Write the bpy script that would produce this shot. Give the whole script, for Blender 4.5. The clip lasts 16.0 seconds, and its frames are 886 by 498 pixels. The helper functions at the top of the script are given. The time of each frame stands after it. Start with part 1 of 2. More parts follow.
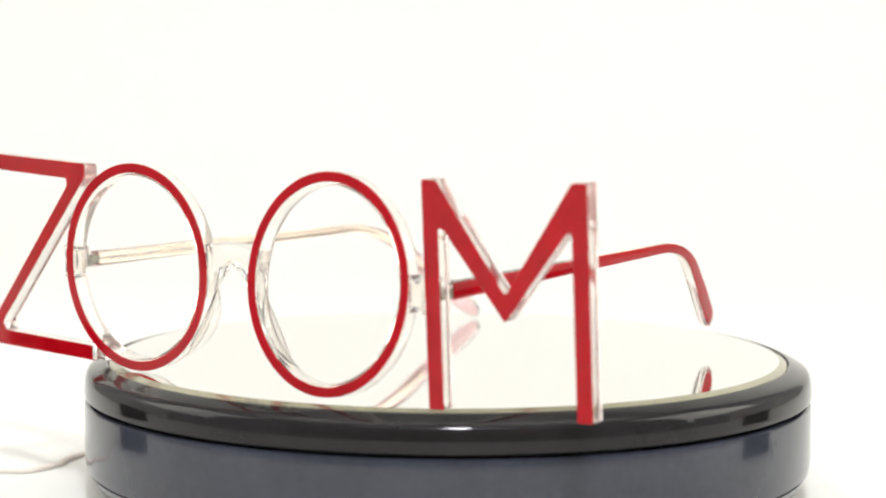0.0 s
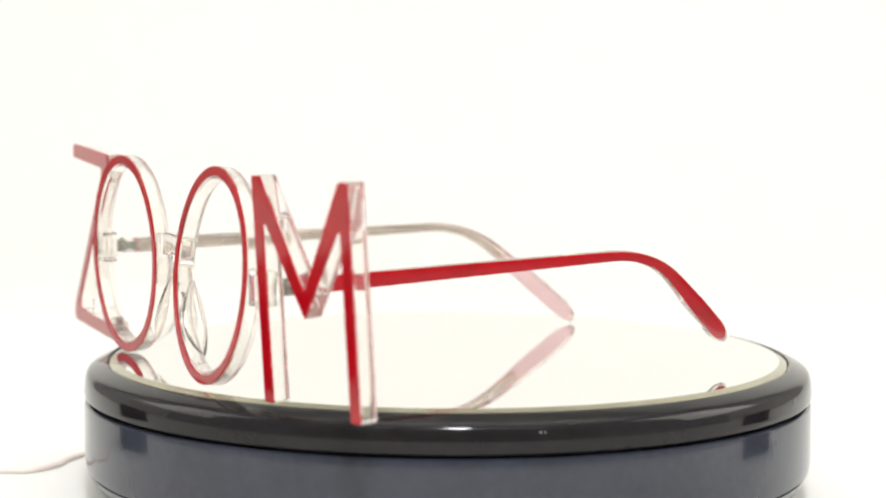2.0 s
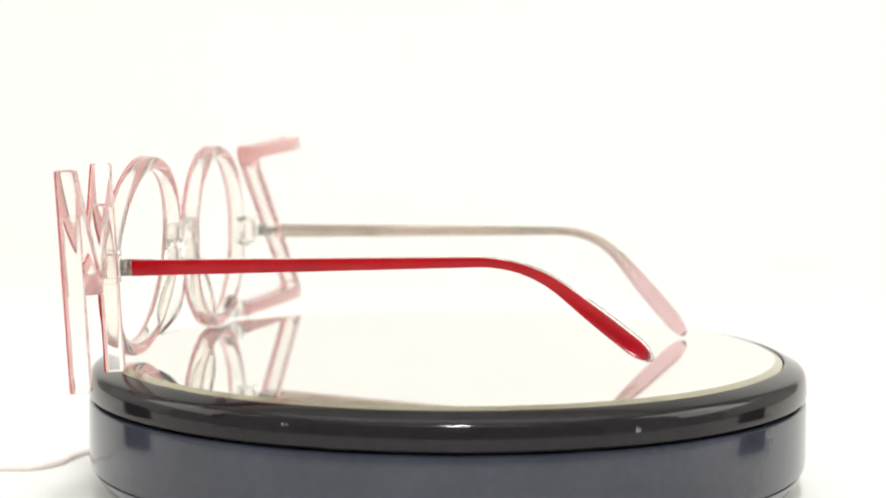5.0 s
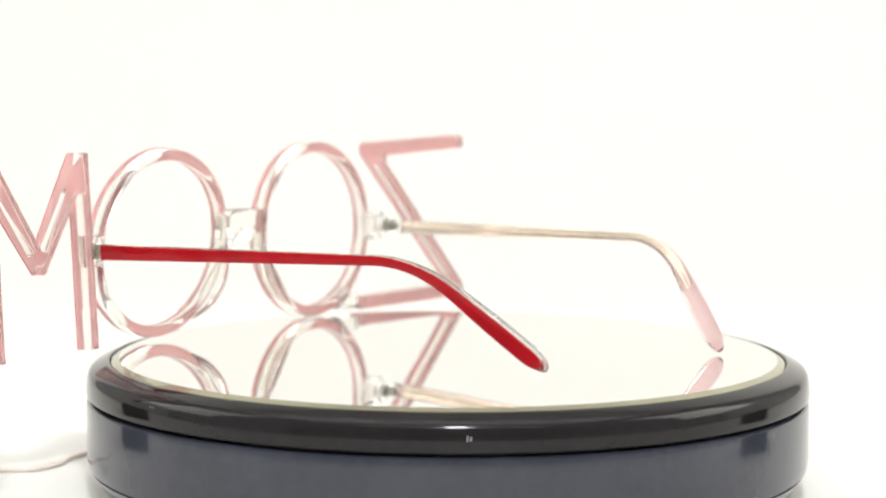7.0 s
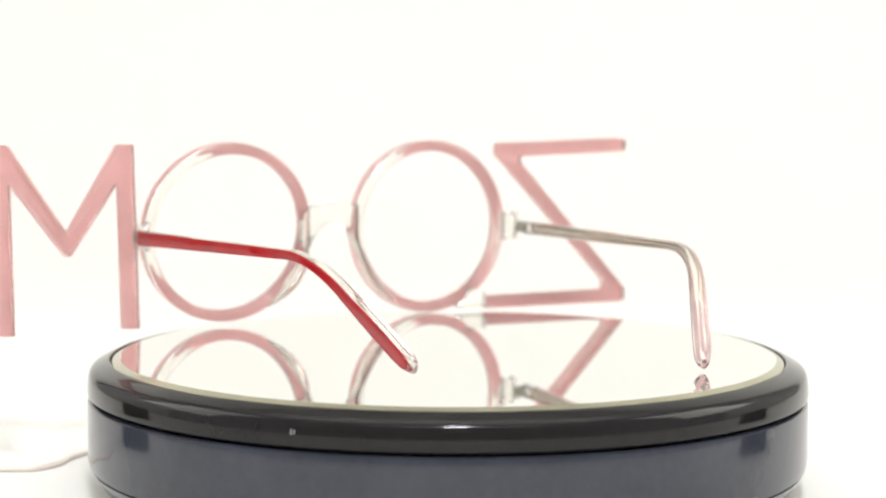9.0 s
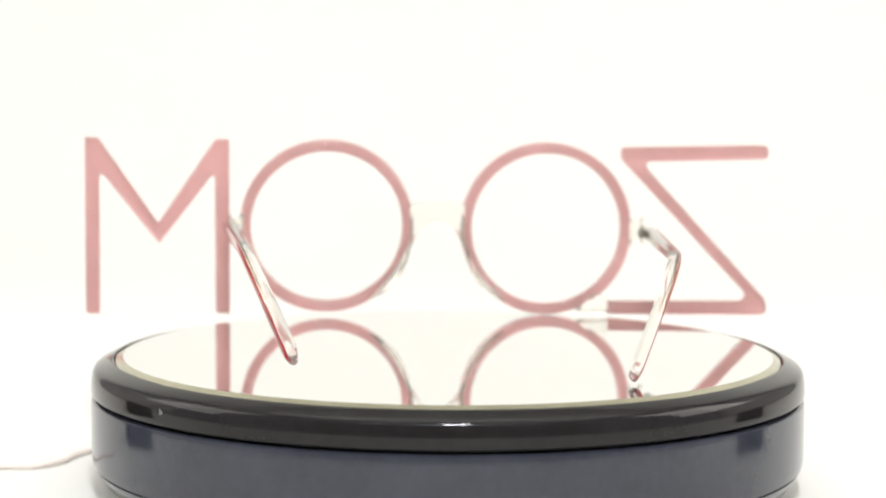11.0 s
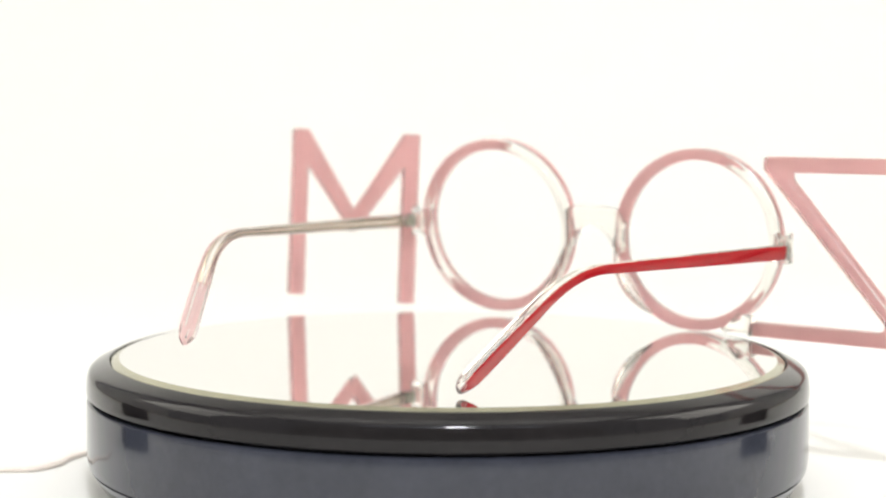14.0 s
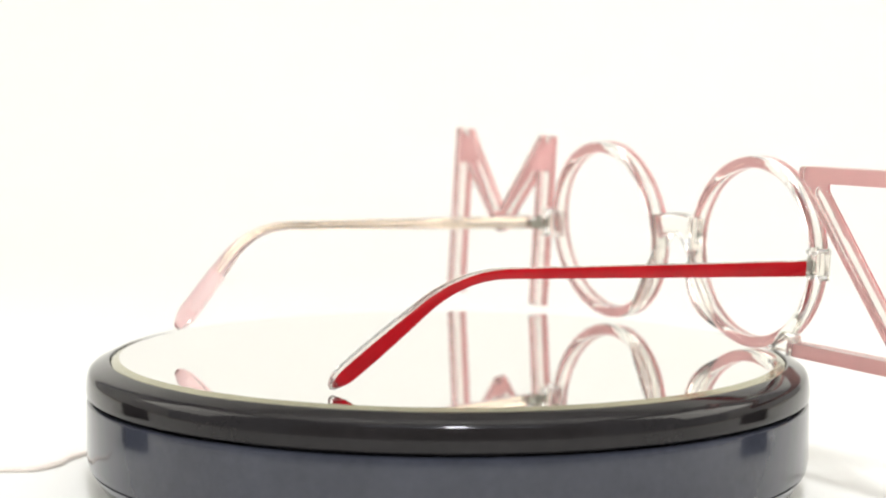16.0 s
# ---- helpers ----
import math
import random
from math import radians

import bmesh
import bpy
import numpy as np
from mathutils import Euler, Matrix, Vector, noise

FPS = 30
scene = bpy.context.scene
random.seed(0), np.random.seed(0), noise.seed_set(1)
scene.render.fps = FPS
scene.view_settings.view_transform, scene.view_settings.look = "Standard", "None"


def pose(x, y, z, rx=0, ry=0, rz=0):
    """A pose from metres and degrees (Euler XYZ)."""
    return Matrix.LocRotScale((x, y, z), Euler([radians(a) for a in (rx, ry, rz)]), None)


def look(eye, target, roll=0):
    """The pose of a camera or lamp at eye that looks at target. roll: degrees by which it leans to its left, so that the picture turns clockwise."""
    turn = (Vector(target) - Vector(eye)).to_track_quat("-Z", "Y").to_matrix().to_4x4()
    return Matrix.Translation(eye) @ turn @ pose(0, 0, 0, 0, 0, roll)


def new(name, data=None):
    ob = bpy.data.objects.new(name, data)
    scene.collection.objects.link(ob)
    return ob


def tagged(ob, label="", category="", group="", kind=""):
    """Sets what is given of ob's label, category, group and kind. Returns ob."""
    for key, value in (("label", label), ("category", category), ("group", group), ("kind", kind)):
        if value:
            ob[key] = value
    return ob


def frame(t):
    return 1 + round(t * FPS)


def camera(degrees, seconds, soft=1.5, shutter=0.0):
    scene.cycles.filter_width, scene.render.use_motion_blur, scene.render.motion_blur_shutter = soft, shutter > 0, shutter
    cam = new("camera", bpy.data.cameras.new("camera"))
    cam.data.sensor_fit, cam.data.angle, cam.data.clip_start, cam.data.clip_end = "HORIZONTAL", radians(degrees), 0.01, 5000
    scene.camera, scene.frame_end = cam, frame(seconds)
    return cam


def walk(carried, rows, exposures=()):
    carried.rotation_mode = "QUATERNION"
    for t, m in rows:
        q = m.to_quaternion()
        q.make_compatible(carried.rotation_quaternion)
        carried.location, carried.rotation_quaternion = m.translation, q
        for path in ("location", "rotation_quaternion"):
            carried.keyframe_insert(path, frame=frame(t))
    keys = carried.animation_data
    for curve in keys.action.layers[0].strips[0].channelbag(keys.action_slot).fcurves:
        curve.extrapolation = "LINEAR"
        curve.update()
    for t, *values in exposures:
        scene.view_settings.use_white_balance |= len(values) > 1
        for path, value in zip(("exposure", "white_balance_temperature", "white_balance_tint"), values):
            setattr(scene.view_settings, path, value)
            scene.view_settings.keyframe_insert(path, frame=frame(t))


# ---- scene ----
from mathutils import geometry

# Camera: still, a long lens 0.7 m from the turntable.
EYE = Vector((0.00101, -0.63869, 0.09335))
PITCH, YAW, ROLL = 0.10026, 0.00401, 0.286
cam = camera(21.734, 16.0, soft=2.0)
cam.data.dof.use_dof = True
cam.data.dof.focus_distance = 0.60
cam.data.dof.aperture_fstop = 13.0
_way = Vector((-math.sin(YAW) * math.cos(PITCH), math.cos(YAW) * math.cos(PITCH), -math.sin(PITCH)))
# It slides by a few millimetres along its axis as it refocuses.
BACK = ((0, -0.0035), (2.1, -0.0035), (2.4, 0), (3.2, 0), (3.5, 0.0065), (4.2, 0.0065), (6.3, 0), (8.2, 0), (8.5, 0.0016),
        (9.2, 0.0016), (11.3, 0.0085), (13.1, 0.0085), (13.5, 0), (16, 0))
walk(cam, [(t, look(EYE - _way * d, EYE + _way, ROLL)) for t, d in BACK])


def turn(t):
    """Degrees by which the platter is turned: clockwise, seen from above, at a nearly even speed."""
    u = (t - 8) / 8
    return -39.098 - 12.2441 * t + (u * u - 1) * (-1.456 + 1.472 * u - 0.866 * (u * u - 0.3))


# ---- world and lights ----
world = bpy.data.worlds.new("room_light")
scene.world = world
world.use_nodes = True
bg = world.node_tree.nodes["Background"]
bg.inputs["Color"].default_value = (0.95, 0.955, 0.965, 1)
bg.inputs["Strength"].default_value = 0.60
scene.view_settings.exposure = 0.0


def area_lamp(name, eye, target, sx, sy, watts, colour):
    data = bpy.data.lights.new(name, "AREA")
    data.shape, data.size, data.size_y, data.energy, data.color = "RECTANGLE", sx, sy, watts, colour
    ob = new(name, data)
    ob.matrix_world = look(eye, target)
    return tagged(ob, "unseen white lamp lighting the table", "lamp")


# Two unseen side lamps, placed after the bright ends of the rim.
area_lamp("unseen_softbox", (-0.85, 0.05, 0.52), (0.0, 0.12, -0.03), 0.6, 0.6, 2.7, (1.0, 0.955, 0.87))
area_lamp("unseen_softbox", (0.85, 0.05, 0.52), (0.0, 0.12, -0.03), 0.6, 0.6, 3.9, (1.0, 0.955, 0.87))
# Overhead fill, added to whiten the paper; no such lamp is in view.
area_lamp("unseen_softbox", (0.0, 0.05, 1.20), (0.0, 0.05, 0.0), 1.3, 0.9, 3.5, (1.0, 0.975, 0.92))
# Unseen strip, added to draw a long bluish streak along the rim.
area_lamp("strip_lamp", (0.02, -0.95, 1.0), (0, -0.1, 0), 1.2, 0.045, 2.0, (0.80, 0.88, 1.0))
area_lamp("key_lamp", (0.05, -0.85, 0.95), (0, 0, 0), 0.13, 0.13, 9.6, (0.95, 0.96, 1.0))


# ---- materials ----
def material(name):
    m = bpy.data.materials.new(name)
    m.use_nodes = True
    return m, m.node_tree.nodes, m.node_tree.links, m.node_tree.nodes["Principled BSDF"]


def grain(nodes, links, bsdf, base, spread, scale, bump=0.0, rough=(0.3, 0.4), fine=6.0):
    """Colour, roughness and relief varied at two scales."""
    co = nodes.new("ShaderNodeTexCoord")
    big, small = nodes.new("ShaderNodeTexNoise"), nodes.new("ShaderNodeTexNoise")
    big.inputs["Scale"].default_value, small.inputs["Scale"].default_value = scale, scale * fine
    for n in (big, small):
        n.inputs["Detail"].default_value = 4
        links.new(co.outputs["Object"], n.inputs["Vector"])
    add = nodes.new("ShaderNodeMath")
    add.operation = "MULTIPLY_ADD"
    add.inputs[1].default_value = 0.4
    links.new(small.outputs["Fac"], add.inputs[0])
    half = nodes.new("ShaderNodeMath")
    half.operation = "MULTIPLY"
    half.inputs[1].default_value = 0.6
    links.new(big.outputs["Fac"], half.inputs[0])
    links.new(half.outputs[0], add.inputs[2])
    ramp = nodes.new("ShaderNodeValToRGB")
    ramp.color_ramp.elements[0].position, ramp.color_ramp.elements[1].position = 0.3, 0.7
    ramp.color_ramp.elements[0].color = (*[max(0, c * (1 - spread)) for c in base], 1)
    ramp.color_ramp.elements[1].color = (*[min(1, c * (1 + spread)) for c in base], 1)
    links.new(add.outputs[0], ramp.inputs["Fac"])
    links.new(ramp.outputs["Color"], bsdf.inputs["Base Color"])
    mr = nodes.new("ShaderNodeMapRange")
    mr.inputs["To Min"].default_value, mr.inputs["To Max"].default_value = rough
    links.new(add.outputs[0], mr.inputs["Value"])
    links.new(mr.outputs["Result"], bsdf.inputs["Roughness"])
    if bump:
        b = nodes.new("ShaderNodeBump")
        b.inputs["Strength"].default_value, b.inputs["Distance"].default_value = bump, 0.0002
        links.new(small.outputs["Fac"], b.inputs["Height"])
        links.new(b.outputs["Normal"], bsdf.inputs["Normal"])


def plain(name, base, spread=0.06, scale=60, rough=(0.35, 0.5), bump=0.0, metal=0.0, coat=0.0, spec=0.5):
    m, nodes, links, bsdf = material(name)
    grain(nodes, links, bsdf, base, spread, scale, bump, rough)
    bsdf.inputs["Metallic"].default_value = metal
    bsdf.inputs["Coat Weight"].default_value = coat
    bsdf.inputs["Specular IOR Level"].default_value = spec
    return m


def clear_plastic(name, tint, rough=(0.02, 0.09), ior=1.41):
    """Cast acetate: clear, a little milky and warm inside."""
    m, nodes, links, bsdf = material(name)
    grain(nodes, links, bsdf, tint, 0.015, 90, 0.0, rough)
    bsdf.inputs["Transmission Weight"].default_value = 0.97
    bsdf.inputs["IOR"].default_value = ior
    return m


PAPER = plain("white_paper", (0.825, 0.82, 0.782), 0.012, 9, (0.6, 0.75), 0.05)
CLOTH = plain("white_tent_cloth", (0.80, 0.80, 0.80), 0.03, 12, (0.7, 0.85), 0.1)
ROOM = plain("pale_room_paint", (0.70, 0.68, 0.64), 0.1, 3, (0.6, 0.8), 0.1)
BLACK = plain("black_gloss_plastic", (0.034, 0.037, 0.050), 0.2, 70, (0.06, 0.14), 0.02)
# Darker, warmer black for the rim stands in for dim surroundings it mirrors.
RIM = plain("black_plastic_dimmed", (0.011, 0.0095, 0.010), 0.25, 70, (0.05, 0.12), 0.02, spec=0.30)
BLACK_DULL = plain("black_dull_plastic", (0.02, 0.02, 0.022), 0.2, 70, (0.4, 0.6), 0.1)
MIRROR = plain("mirror_silvering", (0.885, 0.88, 0.862), 0.006, 30, (0.0, 0.015), metal=1.0)
MIRROR_EDGE = plain("ground_glass_edge", (0.46, 0.44, 0.31), 0.12, 90, (0.10, 0.22), metal=0.75)
CLEAR = clear_plastic("clear_acetate", (0.99, 0.968, 0.93))
METAL = plain("hinge_metal", (0.42, 0.41, 0.35), 0.15, 300, (0.2, 0.35), 0.05, metal=1.0)
PINK = plain("pale_pink_laminate", (0.90, 0.475, 0.46), 0.05, 160, (0.4, 0.55))
WIRE = plain("champagne_core_wire", (0.84, 0.74, 0.63), 0.08, 90, (0.16, 0.28), metal=1.0)
BLUSH = plain("blush_inner_laminate", (0.93, 0.66, 0.65), 0.05, 160, (0.4, 0.55))
INK = plain("grey_ink", (0.30, 0.29, 0.28), 0.1, 300, (0.5, 0.6))
SPECK = plain("white_scratch", (0.34, 0.34, 0.37), 0.1, 500, (0.4, 0.6))
CORD = plain("cream_cord_plastic", (0.90, 0.81, 0.73), 0.06, 120, (0.4, 0.55))
CORK = plain("pale_table_wood", (0.62, 0.55, 0.45), 0.12, 12, (0.4, 0.6), 0.2)


def red_acetate():
    m, nodes, links, bsdf = material("red_acetate")
    grain(nodes, links, bsdf, (0.46, 0.001, 0.007), 0.16, 110, 0.0, (0.04, 0.10))
    bsdf.inputs["Transmission Weight"].default_value = 0.28
    bsdf.inputs["Specular IOR Level"].default_value = 0.18
    bsdf.inputs["IOR"].default_value = 1.49
    return m


RED = red_acetate()


# ---- mesh helpers ----
def part(name, bm, mat, parent, label="", smooth=True, angle=35):
    me = bpy.data.meshes.new(name)
    bmesh.ops.recalc_face_normals(bm, faces=bm.faces)
    if smooth:
        for f in bm.faces:
            f.smooth = True
        for e in bm.edges:
            if len(e.link_faces) == 2 and e.calc_face_angle(0) > radians(angle):
                e.smooth = False
    bm.to_mesh(me)
    bm.free()
    for one in (mat if isinstance(mat, (list, tuple)) else [mat]):
        me.materials.append(one)
    ob = new(name, me)
    if parent is not None:
        ob.parent = parent
    return tagged(ob, label)


def lathe(profile, n=160):
    """A closed solid of revolution about z from (radius, height) points."""
    bm = bmesh.new()
    rings = []
    for r, z in profile:
        if r < 1e-7:
            rings.append([bm.verts.new((0, 0, z))])
        else:
            rings.append([bm.verts.new((r * math.cos(2 * math.pi * i / n), r * math.sin(2 * math.pi * i / n), z)) for i in range(n)])
    for a, b in zip(rings, rings[1:]):
        for i in range(n):
            j = (i + 1) % n
            if len(a) == 1:
                bm.faces.new((a[0], b[i], b[j]))
            elif len(b) == 1:
                bm.faces.new((a[i], a[j], b[0]))
            else:
                bm.faces.new((a[i], a[j], b[j], b[i]))
    return bm


def box(bm, x0, y0, z0, x1, y1, z1):
    v = [bm.verts.new((x, y, z)) for z in (z0, z1) for x, y in ((x0, y0), (x1, y0), (x1, y1), (x0, y1))]
    for f in ((0, 1, 2, 3), (4, 5, 6, 7), (0, 1, 5, 4), (1, 2, 6, 5), (2, 3, 7, 6), (3, 0, 4, 7)):
        bm.faces.new([v[i] for i in f])


# ---- the place: room, table, paper sweep ----
FLOOR = -0.0375


def tent():
    """A white cloth light tent round the table, unseen, added to bounce light; open in front to dim reflections."""
    for name, b in (("wall_north", (-1.0, 1.25, FLOOR, 1.0, 1.26, 1.3)), ("wall_south", (-2.6, -2.5, -0.8, 2.6, -2.4, 1.9)),
                    ("wall_east", (1.0, 0.0, FLOOR, 1.01, 1.25, 1.3)), ("wall_west", (-1.01, 0.0, FLOOR, -1.0, 1.25, 1.3)),
                    ("ceiling", (-1.0, -0.3, 1.3, 1.0, 1.25, 1.31)), ("floor", (-2.6, -2.5, -0.9, 2.6, 2.5, -0.8))):
        bm = bmesh.new()
        box(bm, *b)
        tagged(part(name, bm, ROOM if name in ("wall_south", "floor") else CLOTH, None, smooth=False), "unseen plain pale room surface" if name in ("wall_south", "floor") else "unseen white cloth side of an added light tent", name.split("_")[0], kind="structure")


def table():
    top = tagged(new("table"), "plain wooden table under the white paper sweep", "table")
    bm = bmesh.new()
    box(bm, -1.05, -1.3, FLOOR - 0.033, 1.05, 1.3, FLOOR - 0.003)
    bmesh.ops.bevel(bm, geom=bm.edges[:], offset=0.003, segments=2, affect="EDGES")
    part("tabletop", bm, CORK, top)
    for x in (-1.0, 1.0):
        for y in (-1.25, 1.25):
            bm = bmesh.new()
            box(bm, x - 0.03, y - 0.03, -0.8, x + 0.03, y + 0.03, FLOOR - 0.033)
            part("leg", bm, CORK, top)


def paper_sweep():
    """One sheet of white paper, flat on the table and curved up behind."""
    y0, r = 0.5, 0.45
    line = [(-1.20 + 0.1 * i, FLOOR) for i in range(17)]
    line += [(y0 + r * math.sin(radians(a)), FLOOR + r - r * math.cos(radians(a))) for a in range(0, 91, 5)]
    line += [(y0 + r, FLOOR + r + 0.1 * i) for i in range(1, 9)]
    under = [(y + 0.0008 * (z > FLOOR + 0.01), z - 0.0008) for y, z in line]
    loop = line + under[::-1]
    bm = bmesh.new()
    a, b = [[bm.verts.new((x, y, z)) for y, z in loop] for x in (-0.62, 0.62)]
    n = len(loop)
    for i in range(n):
        j = (i + 1) % n
        bm.faces.new((a[i], a[j], b[j], b[i]))
    tagged(part("backdrop", bm, PAPER, None), "seamless white paper sweep under bright even light", "backdrop", kind="structure")


# ---- the turntable ----
def turntable():
    base_thing = tagged(new("turntable"), "round black glossy display turntable with a mirror top", "turntable")
    prof = [(0, FLOOR), (0.088, FLOOR), (0.0935, FLOOR + 0.001), (0.0965, FLOOR + 0.0035), (0.0985, FLOOR + 0.0065), (0.0990, FLOOR + 0.0075),
            (0.0986, FLOOR + 0.0078), (0.0986, FLOOR + 0.0082), (0.0996, FLOOR + 0.0085),
            (0.1000, FLOOR + 0.011), (0.1000, -0.0124), (0.0998, -0.0113), (0.0992, -0.0108), (0.0975, -0.0106), (0.0, -0.0106)]
    part("base", lathe(prof), BLACK, base_thing, "glossy black plastic base with a fine seam")
    prof = [(0, -0.0098), (0.0978, -0.0098), (0.0993, -0.0100), (0.0999, -0.0095), (0.1001, -0.0085), (0.0998, -0.0050), (0.0994, -0.0036),
            (0.0990, -0.0030), (0.0984, -0.0025), (0.0976, -0.0021), (0.0948, -0.0008), (0.0941, -0.0006), (0.0937, -0.0008), (0.0937, -0.0030), (0, -0.0030)]
    platter = part("platter", lathe(prof), RIM, base_thing, "glossy black rounded rim that turns")
    bm = lathe([(0, -0.0028), (0.0934, -0.0028), (0.0934, -0.0011), (0.0931, -0.0008), (0.0911, 0.0), (0, 0.0)])
    for f in bm.faces:
        c = f.calc_center_median()
        f.material_index = 0 if c.z > -0.0001 else 1
    part("mirror", bm, [MIRROR, MIRROR_EDGE], platter, "round mirror with a greenish bevelled edge", angle=8)
    for t, deg, r, z, w, h in ((8.0, -99.7, 0.10004, -0.0068, 0.0005, 0.0017), (2.5, -83.3, 0.0999, -0.0047, 0.0007, 0.0004)):
        a, w = radians(deg - turn(t)), w / r
        bm = bmesh.new()
        for k in range(2):
            c = a + 1.6 * k * w
            bm.faces.new([bm.verts.new((r * math.cos(c + i * w * 0.6), r * math.sin(c + i * w * 0.6), z + j * h)) for i, j in ((0, 0.2 * k), (1, 0.1), (1, 1 - 0.3 * k), (0.2, 0.9))])
        part("scuff", bm, SPECK, platter, "tiny pale scuff on the black rim")
    return base_thing, platter


# ---- the spectacles ----
THICK, RED_T = 0.0050, 0.0006
# The front is bent: Z, its O, the other O and M each lie in a plane of their own (x of its middle, y there, slope along x, lean).
PLANES = ((-0.075, -0.0753, -0.1126, -0.0046), (-0.030, -0.0807, -0.0251, -0.0090), (0.039, -0.0834, -0.0473, 0.0859), (0.0885, -0.0795, 0.0960, -0.0631))


def surf(x, z, depth=0.0, k=0):
    """A point of the bent front in plane k (between two planes for a fraction); depth is behind its red face."""
    if k != int(k):
        f = k - int(k)
        return surf(x, z, depth, int(k)).lerp(surf(x, z, depth, int(k) + 1), f)
    xc, y, slope, lean = PLANES[int(k)]
    n = Vector((-slope, 1, -lean)).normalized()
    return Vector((x, y + slope * (x - xc) + lean * (z - 0.027), z)) + n * depth


def rank(x, k):
    return k(x) if callable(k) else k


def subdivide_outline(pts, step=0.003):
    out = []
    for (x0, z0), (x1, z1) in zip(pts, pts[1:] + pts[:1]):
        n = max(1, int(math.hypot(x1 - x0, z1 - z0) / step))
        out += [(x0 + (x1 - x0) * i / n, z0 + (z1 - z0) * i / n) for i in range(n)]
    return out


def rounded(pts, radii, n=5):
    """Round the corners of a closed outline."""
    out = []
    for i, p in enumerate(pts):
        a, b, r = Vector(pts[i - 1]), Vector(pts[(i + 1) % len(pts)]), radii[i]
        p = Vector(p)
        u, v = (a - p).normalized(), (b - p).normalized()
        d = min(r, (a - p).length * 0.45, (b - p).length * 0.45)
        for k in range(n + 1):
            t = k / n
            q = (p + u * d) * (1 - t) ** 2 + 2 * t * (1 - t) * p + (p + v * d) * t * t
            out.append((q.x, q.y))
    return out


def inset(pts, d):
    """Move a closed outline inwards by d."""
    n = len(pts)
    area = sum(pts[i - 1][0] * pts[i][1] - pts[i][0] * pts[i - 1][1] for i in range(n))
    sgn = 1 if area > 0 else -1
    out = []
    for i in range(n):
        a, p, b = Vector(pts[i - 1]), Vector(pts[i]), Vector(pts[(i + 1) % n])
        e = (b - p).normalized() + (p - a).normalized()
        if e.length < 1e-6:
            e = b - p
        e.normalize()
        out.append((p.x - e.y * d * sgn, p.y + e.x * d * sgn))
    return out


def rounding(back, d1, steps=3):
    """Inset and depth of a polished back edge, from its side to its face."""
    turns = [math.pi / 2 * i / steps for i in range(steps + 1)]
    return [(back * (1 - math.cos(q)), d1 - back + back * math.sin(q)) for q in turns]


def plate(outline, d0, d1, edge=0.0003, k=0, back=None):
    """A plate of that outline between two depths behind the front face, with eased edges, rounder at the back."""
    pts, back = outline, back or edge
    ends = [(edge, d0), (0, d0 + edge)] + rounding(back, d1)
    bm = bmesh.new()
    loops = [[bm.verts.new(surf(x, z, d, rank(x, k))) for x, z in (inset(pts, e) if e else pts)] for e, d in ends]
    n = len(pts)
    for a, b in zip(loops, loops[1:]):
        for i in range(n):
            j = (i + 1) % n
            bm.faces.new((a[i], a[j], b[j], b[i]))
    for lp, e in ((loops[0], edge), (loops[-1], back)):
        for tri in geometry.tessellate_polygon([[Vector((x, z, 0)) for x, z in inset(pts, e)]]):
            bm.faces.new([lp[i] for i in tri])
    return bm


def annulus(cx, cz, r0, r1, d0, d1, edge=0.0003, n=128, k=1, back=None):
    """A rim about (cx, cz) of inner radius r0 and outer radius r1."""
    bm = bmesh.new()
    soft = rounding(back or edge, d1, 4)
    sec = [(r0 + edge, d0), (r1 - edge, d0), (r1, d0 + edge)] + [(r1 - e, d) for e, d in soft] + [(r0 + e, d) for e, d in soft[::-1]] + [(r0, d0 + edge)]
    loops = [[bm.verts.new(surf(cx + r * math.cos(2 * math.pi * i / n), cz + r * math.sin(2 * math.pi * i / n), d, k)) for i in range(n)] for r, d in sec]
    for q in range(len(sec)):
        a, b = loops[q], loops[(q + 1) % len(sec)]
        for i in range(n):
            j = (i + 1) % n
            bm.faces.new((a[i], a[j], b[j], b[i]))
    return bm


def pink_back(bm, k):
    """The back of a red layer shows the pale pink laminate under it."""
    xc, y, slope, lean = PLANES[k]
    n = Vector((-slope, 1, -lean)).normalized()
    for f in bm.faces:
        c = f.calc_center_median()
        f.material_index = 1 if (c - surf(c.x, c.z, 0, k)).dot(n) > RED_T - 0.00012 else 0
    return bm


def layered(name, parent, outline, label, k):
    top = part(name, pink_back(plate(outline, 0.0, RED_T, 0.0002, k), k), [RED, PINK], parent, label)
    part("clear_layer", plate(outline, RED_T - 0.0001, THICK, 0.0003, k, 0.0009), CLEAR, top, "clear acetate layer behind the red")
    return top


M_X0, M_X1, M_BOTTOM, M_TOP = 0.05996, 0.10416, (0.00138, 0.00227), (0.05559, 0.05655)
Z_X0, Z_X1, Z_Z0, Z_Z1 = -0.1098, -0.0639, 0.00065, 0.05341
OM_C, OZ_C, O_R = (0.02895, 0.02865), (-0.0404, 0.02755), 0.0272


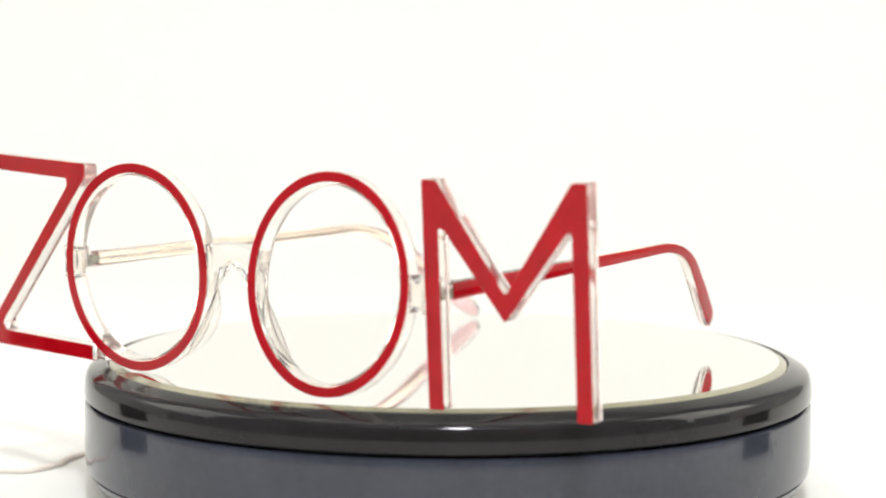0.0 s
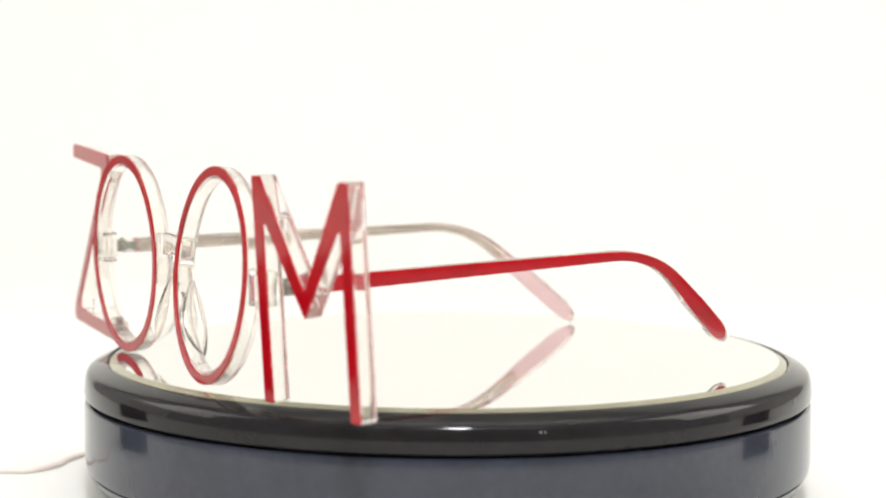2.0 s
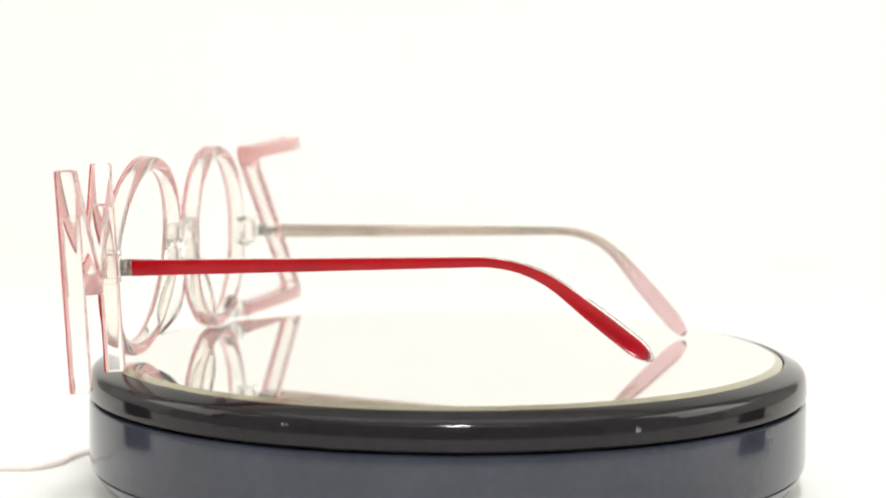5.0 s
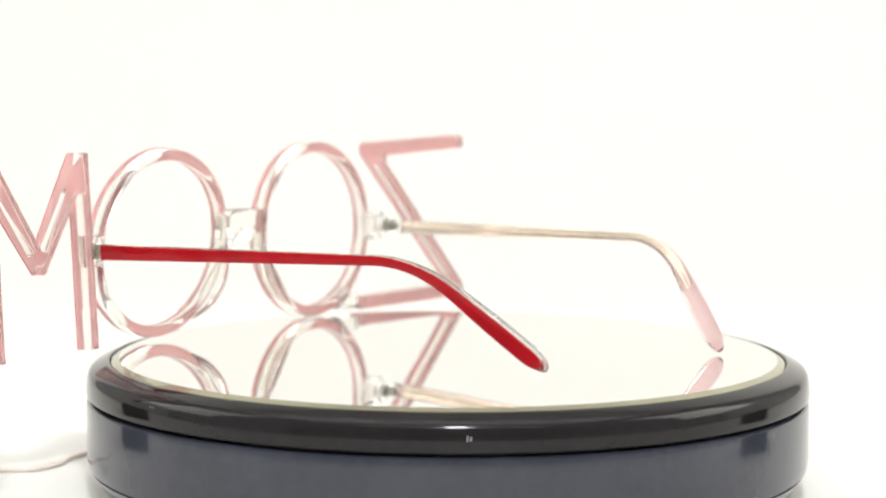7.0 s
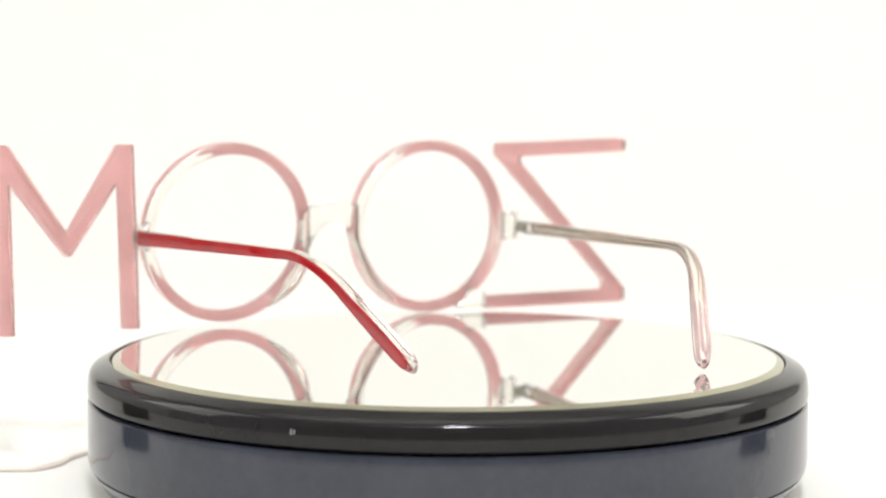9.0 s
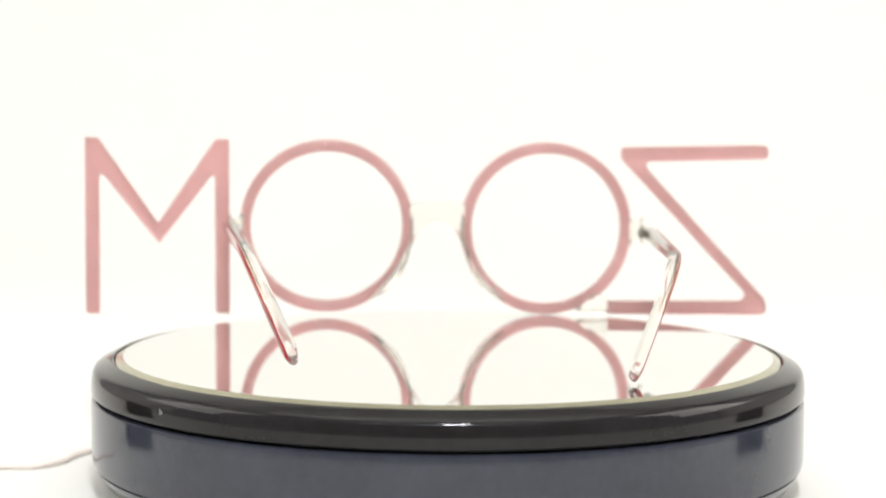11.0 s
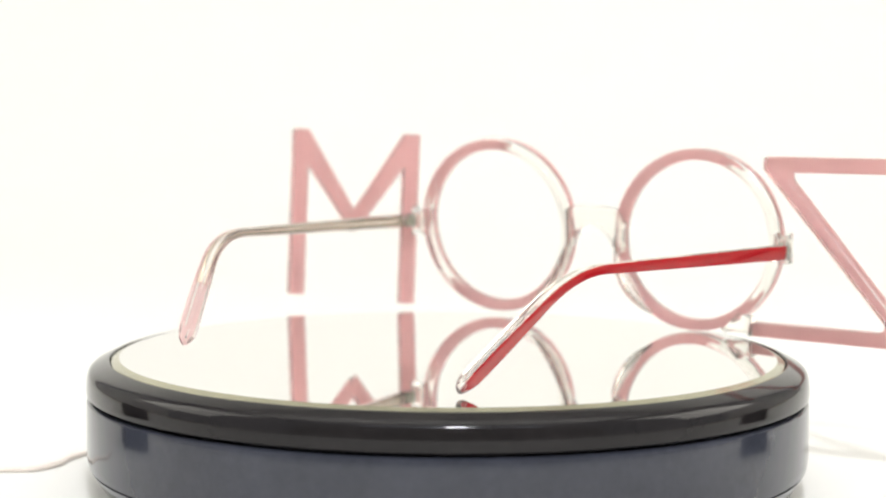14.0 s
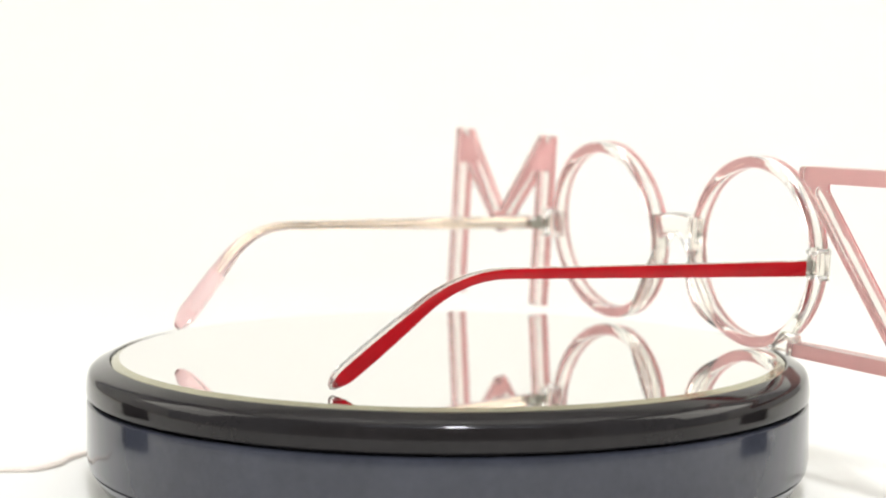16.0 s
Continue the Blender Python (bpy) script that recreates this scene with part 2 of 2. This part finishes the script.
def m_outline():
    uv = [(0, 0), (0.088, 0), (0.496, 0.487), (0.912, 0), (1, 0), (1, 1), (0.907, 1), (0.905, 0.205), (0.870, 0.215),
          (0.492, 0.60), (0.130, 0.215), (0.093, 0.205), (0.092, 1), (0, 1)]
    rad = [0.0006, 0.0006, 0.0014, 0.0006, 0.0006, 0.0005, 0.0005, 0.0012, 0.0010, 0.0005, 0.0010, 0.0012, 0.0005, 0.0005]
    pts = []
    for u, v in uv:
        lo, hi = M_BOTTOM[0] + (M_BOTTOM[1] - M_BOTTOM[0]) * u, M_TOP[0] + (M_TOP[1] - M_TOP[0]) * u
        pts.append((M_X0 + (M_X1 - M_X0) * u, hi + (lo - hi) * v))
    return subdivide_outline(rounded(pts, rad, 4))


def z_outline():
    rv = [(0, 0), (1, 0), (1, 0.082), (0.172, 0.085), (0.172, 0.125), (1, 0.915), (1, 1), (-0.09, 1), (-0.08, 0.925), (0.84, 0.922), (0.865, 0.88), (0, 0.070)]
    rad = [0.0012, 0.0018, 0.0018, 0.0012, 0.0012, 0.0016, 0.0018, 0.0003, 0.0003, 0.0014, 0.0012, 0.0006]
    pts = [(Z_X1 + (Z_X0 - Z_X1) * r, Z_Z1 + (Z_Z0 - Z_Z1) * v + 0.0010 * r * (1 - v)) for r, v in rv]
    return subdivide_outline(rounded(pts, rad, 4))


def sweep(path, sec_fn, roll=None):
    """A closed tube along path; sec_fn(s in 0..1) gives (lateral, vertical) offsets; lateral is outwards from the head."""
    bm = bmesh.new()
    lens = [0.0]
    for a, b in zip(path, path[1:]):
        lens.append(lens[-1] + (b - a).length)
    side_0 = (path[1] - path[0]).cross(Vector((0, 0, 1))).normalized()
    loops = []
    for i, p in enumerate(path):
        t = (path[min(i + 1, len(path) - 1)] - path[max(i - 1, 0)]).normalized()
        side = side_0 - t * side_0.dot(t)
        side.normalize()
        v = side.cross(t).normalized()
        if roll:
            c, d = math.cos(roll(lens[i] / lens[-1])), math.sin(roll(lens[i] / lens[-1]))
            side, v = side * c - v * d, v * c + side * d
        loops.append([bm.verts.new(p + side * a + v * b) for a, b in sec_fn(lens[i] / lens[-1])])
    n = len(loops[0])
    for a, b in zip(loops, loops[1:]):
        for i in range(n):
            j = (i + 1) % n
            bm.faces.new((a[i], a[j], b[j], b[i]))
    bm.faces.new(loops[0])
    bm.faces.new(loops[-1])
    return bm


def fillet_path(a, b, c, r, n_straight=14, n_bend=14):
    """From a, round the corner b, to c."""
    a, b, c = Vector(a), Vector(b), Vector(c)
    p, q = b + (a - b).normalized() * r, b + (c - b).normalized() * r
    out = [a.lerp(p, i / n_straight) for i in range(n_straight)]
    out += [p * (1 - t) ** 2 + b * (2 * t * (1 - t)) + q * t * t for t in [i / n_bend for i in range(n_bend)]]
    out += [q.lerp(c, 1 - (1 - i / n_straight) ** 1.8) for i in range(n_straight + 1)]
    return out


OUTER, INNER = 0.0013, -0.0022


def temple(parent, a, b, c, outward, label):
    """A side arm: red outside, clear and thick inside, a flat wire in its core, a widened tip."""
    path = fillet_path(a, b, c, 0.013)

    def half_height(s):
        h = 0.00215 - 0.00085 * min(s / 0.64, 1)
        if s > 0.68:
            k = min((s - 0.68) / 0.24, 1)
            h += 0.00125 * k * k * (3 - 2 * k)
        if s > 0.955:
            h *= math.sqrt(max(0.02, 1 - ((s - 0.955) / 0.0455) ** 2))
        return h

    def half_width(s):
        return math.sqrt(max(0.03, 1 - ((s - 0.97) / 0.0305) ** 2)) if s > 0.97 else 1.0

    def roll(s):
        k = min(max((s - 0.6) / 0.25, 0), 1)
        most = 7 if outward < 0 else 3
        return outward * radians(2 + most * k * k * (3 - 2 * k))

    def section(lo, hi, ease=0.3):
        """Eight points between two offsets outwards."""
        def fn(s):
            h, w = half_height(s), half_width(s)
            x0, x1 = lo * w * outward, hi * w * outward
            e, ex = h * ease, (x1 - x0) * 0.28
            return [(x0 + ex, -h), (x1 - ex, -h), (x1, -h + e), (x1, h - e), (x1 - ex, h), (x0 + ex, h), (x0, h - e), (x0, -h + e)]
        return fn

    def red_height(s):
        return 0.96 - 0.08 * min(max((s - 0.6) / 0.2, 0), 1)

    split = OUTER - 0.00032

    def red_section(s):
        """A flat back and a gently domed outer face."""
        h, w = half_height(s) * red_height(s), half_width(s)
        dome = [(split + (OUTER - split) * (0.25 + 0.75 * math.sqrt(1 - u * u)), h * u) for u in (-1, -0.93, -0.78, -0.5, 0, 0.5, 0.78, 0.93, 1)]
        return [(split * w * outward, h), (split * w * outward, -h)] + [(x * w * outward, z) for x, z in dome]

    bm = sweep(path[:-2], red_section, roll)
    bm.faces.index_update()
    bm.faces.ensure_lookup_table()
    for f in bm.faces[:-2]:
        # The flat back, towards the head, shows the blush laminate.
        f.material_index = 1 if f.index % 11 == 0 else 0
    top = part("temple", bm, [RED, BLUSH], parent, label)
    lead = [path[0] - (path[1] - path[0]).normalized() * 0.0032] + path
    part("clear_layer", sweep(lead, section(INNER, split + 0.00008), roll), CLEAR, top, "clear acetate inner side of the arm")

    # The wire is broad as far as the hinge plate reaches, slimmer behind it, and ends short of the tip.
    last = next(i for i in range(len(path)) if sum((q - p).length for p, q in zip(path[:i], path[1:i + 1])) > 0.82 * sum((q - p).length for p, q in zip(path, path[1:])))
    core = [path[0].lerp(path[1], 0.25)] + path[1:last + 1]

    def core_height(s):
        k = 0.00150 if s < 0.30 else 0.00112
        if s > 0.62:
            k -= 0.00045 * min((s - 0.62) / 0.2, 1)
        if s > 0.97:
            k *= 0.55
        return k

    def core_section(s):
        h, x0, x1 = core_height(s), (split - 0.0013) * outward, (split - 0.00035) * outward
        m = (x0 + x1) / 2
        return [(m + (x1 - x0) / 2 * math.cos(q), h * math.sin(q)) for q in [2 * math.pi * (i + 0.5) / 10 for i in range(10)]]

    part("core_wire", sweep(core, core_section, roll), WIRE, top, "flat champagne metal wire inside the arm")
    return top


def nose_pad(parent, c, side, k):
    """A clear pad that swells inwards and back from the lower inner rim."""
    bm = bmesh.new()
    n, m = 18, 12
    loops = []
    for i in range(n + 1):
        t = i / n
        a = radians(-8 - 52 * t)
        r = O_R - 0.0008
        cx, cz = c[0] + side * r * math.cos(a), c[1] + r * math.sin(a)
        s = math.sin(math.pi * min(max(t, 0.03), 0.97)) ** 0.7
        nx, nz = side * math.cos(a), math.sin(a)
        loops.append([bm.verts.new(surf(cx + nx * 0.0013 * s * math.cos(b), cz + nz * 0.0013 * s * math.cos(b), 0.0050 + 0.0034 * s * math.sin(b), k)) for b in [2 * math.pi * j / m for j in range(m)]])
    for a, b in zip(loops, loops[1:]):
        for j in range(m):
            bm.faces.new((a[j], a[(j + 1) % m], b[(j + 1) % m], b[j]))
    bm.faces.new(loops[0])
    bm.faces.new(loops[-1])
    return part("nose_pad", bm, CLEAR, parent, "clear acetate nose pad")


def bridge(parent):
    """The clear saddle between the rims, arched below."""
    xa, xb = OZ_C[0] + O_R - 0.0012, OM_C[0] - O_R + 0.0012
    mid, half = (xa + xb) / 2, (xb - xa) / 2
    n = 20
    top = [(xa + (xb - xa) * i / n, 0.0362 - 0.0008 * ((2 * i / n - 1) ** 2)) for i in range(n + 1)]
    low = [(mid + half * u, 0.0304 - 0.0088 * abs(u) ** 2.2) for u in [1 - 2 * i / n for i in range(n + 1)]]
    return part("bridge", plate(top + low, 0.0008, THICK + 0.0006, 0.0005, lambda x: 1 + min(max((x - xa) / (xb - xa), 0), 1), 0.0012), CLEAR, parent, "clear acetate bridge with an arched lower edge")


def lug(parent, x, z, w, k):
    """The clear block that joins rim, letter and hinge."""
    pts = rounded([(x - w, z - 0.0046), (x - w * 0.4, z - 0.003), (x + w * 0.4, z - 0.003), (x + w, z - 0.0046), (x + w, z + 0.0046), (x + w * 0.4, z + 0.003), (x - w * 0.4, z + 0.003), (x - w, z + 0.0046)],
                  [0.0004, 0.001, 0.001, 0.0004, 0.0004, 0.001, 0.001, 0.0004], 3)
    return part("lug", plate(pts, RED_T, THICK + 0.0004, 0.0004, k, 0.0011), CLEAR, parent, "clear acetate lug between rim and hinge")


def hinge(parent, at, toward):
    """Barrel, screw and leaf of a small metal hinge."""
    at = Vector(at)
    bm = bmesh.new()
    for k in range(3):
        z0 = -0.0016 + 0.0011 * k
        bmesh.ops.create_cone(bm, cap_ends=True, segments=16, radius1=0.0015, radius2=0.0015, depth=0.0010, matrix=Matrix.Translation(at + Vector((0, 0, z0 + 0.0005))))
    top = part("hinge", bm, METAL, parent, "small metal hinge")
    bm = bmesh.new()
    bmesh.ops.create_cone(bm, cap_ends=True, segments=12, radius1=0.0007, radius2=0.0006, depth=0.0006, matrix=Matrix.Translation(at + Vector((0, 0, 0.0021))))
    part("screw", bm, METAL, top)
    bm = bmesh.new()
    box(bm, at.x - 0.0009, at.y, at.z - 0.0011, at.x + 0.0009, at.y + 0.0042, at.z + 0.0011)
    bmesh.ops.bevel(bm, geom=bm.edges[:], offset=0.0003, segments=2, affect="EDGES")
    part("leaf", bm, METAL, top)
    return top


TM = ((0.0603, -0.0735, 0.0287), (0.0586, 0.0290, 0.0324), (0.0467, 0.0605, 0.0061))
TZ = ((-0.0723, -0.0660, 0.0265), (-0.0582, 0.0365, 0.0297), (-0.0406, 0.0643, 0.0011))


def spectacles():
    g = tagged(new("spectacles"), "novelty spectacles of red and clear acetate shaped as four capital letters", "spectacles")
    layered("letter_m", g, m_outline(), "red acetate capital M", 3)
    layered("letter_z", g, z_outline(), "red acetate capital Z", 0)
    for c, side, k in ((OM_C, -1, 2), (OZ_C, 1, 1)):
        rim = part("rim", pink_back(annulus(*c, O_R - 0.0025, O_R, 0.0, RED_T, 0.0002, k=k), k), [RED, PINK], g, "red round lens rim")
        part("clear_layer", annulus(*c, O_R - 0.0034, O_R, RED_T - 0.0001, THICK, 0.0003, k=k, back=0.0016), CLEAR, rim, "clear acetate layer behind the red")
        nose_pad(g, c, side, k)
    bridge(g)
    tie = rounded([(-0.0500, 0.0014), (-0.0600, 0.0012), (-0.0600, 0.0060), (-0.0555, 0.0068)], [0.0004] * 4, 3)
    part("tie", plate(tie, RED_T, THICK, 0.0004, 0.5, 0.0011), CLEAR, g, "clear acetate tie between rim and letter")
    lug(g, 0.0575, 0.0284, 0.0022, 2.5)
    lug(g, -0.0690, 0.0268, 0.0022, 0.5)
    hinge(g, surf(0.0585, 0.0284, 0.0075, 2.5), 1)
    hinge(g, surf(-0.0705, 0.0266, 0.0075, 0.5), -1)
    temple(g, *TM, 1, "slim side arm, red outside and clear inside")
    markings(temple(g, *TZ, -1, "slim side arm, red outside and clear inside"))
    return g


def markings(parent):
    """Fine grey print, too small to read, along the inside of one arm: plain bars."""
    a, b = Vector(TZ[0]), Vector(TZ[1])
    way = (b - a).normalized()
    inward = Vector((1, 0, 0)) - way * way.x
    inward.normalize()
    for at, size in ((0.004, 0.006), (0.0125, 0.0016), (0.0150, 0.0012), (0.0170, 0.0018), (0.0200, 0.0010), (0.0260, 0.0030), (0.0300, 0.0022)):
        c = a + way * (at + size / 2) + inward * 0.00226
        bm = bmesh.new()
        for sx, sz in ((-1, -1), (1, -1), (1, 1), (-1, 1)):
            bm.verts.new(c + way * (sx * size / 2) + Vector((0, 0, sz * 0.00012)))
        bm.faces.new(bm.verts[:])
        part("print_bar", bm, INK, parent)


def reflected_blocks():
    """Unseen black blocks at both sides, added so the turntable's gloss mirrors dark patches."""
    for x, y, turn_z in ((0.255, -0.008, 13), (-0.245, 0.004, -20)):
        ob = tagged(new("reflected_block"), "small unseen black block mirrored as a dark patch in the turntable", "paper weight", "paper weights")
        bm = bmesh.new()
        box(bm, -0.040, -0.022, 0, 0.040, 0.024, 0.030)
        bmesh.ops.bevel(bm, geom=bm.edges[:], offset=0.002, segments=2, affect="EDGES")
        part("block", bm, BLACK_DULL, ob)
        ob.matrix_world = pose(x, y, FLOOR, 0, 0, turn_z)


def cord(bends, radius=0.0008, n=10, label="cream power cord lying loosely behind the turntable on paper"):
    """A round cord through the bends on the paper, smoothed."""
    pts = [Vector((x, y, FLOOR + radius + 0.0001)) for x, y in bends]
    path = []
    for i in range(len(pts) - 1):
        p0, p1, p2, p3 = pts[max(i - 1, 0)], pts[i], pts[i + 1], pts[min(i + 2, len(pts) - 1)]
        for k in range(n):
            t = k / n
            path.append(0.5 * (2 * p1 + (p2 - p0) * t + (2 * p0 - 5 * p1 + 4 * p2 - p3) * t * t + (3 * p1 - p0 - 3 * p2 + p3) * t ** 3))
    path.append(pts[-1])
    bm, loops = bmesh.new(), []
    for i, p in enumerate(path):
        way = (path[min(i + 1, len(path) - 1)] - path[max(i - 1, 0)]).normalized()
        side = way.cross(Vector((0, 0, 1))).normalized()
        loops.append([bm.verts.new(p + side * radius * math.cos(q) + Vector((0, 0, radius * math.sin(q)))) for q in [math.pi * j / 5 for j in range(10)]])
    for a, b in zip(loops, loops[1:]):
        for j in range(10):
            bm.faces.new((a[j], a[(j + 1) % 10], b[(j + 1) % 10], b[j]))
    bm.faces.new(loops[0])
    bm.faces.new(loops[-1])
    return tagged(part("power_cord", bm, CORD, None), label, "cord")


tent()
table()
paper_sweep()
TABLE_THING, PLATTER = turntable()
GLASSES = spectacles()
reflected_blocks()
cord(((0.020, 0.0960), (0.016, 0.108), (-0.010, 0.118), (-0.080, 0.090), (-0.1090, 0.0380), (-0.1130, 0.0240), (-0.1200, 0.0150), (-0.1300, 0.0140), (-0.145, 0.006), (-0.175, 0.020),
      (-0.24, 0.070), (-0.33, 0.10), (-0.41, 0.09)))


def motions():
    rows = [(0.5 * i, pose(0, 0, 0, 0, 0, turn(0.5 * i))) for i in range(33)]
    walk(PLATTER, rows)
    walk(GLASSES, rows)


motions()
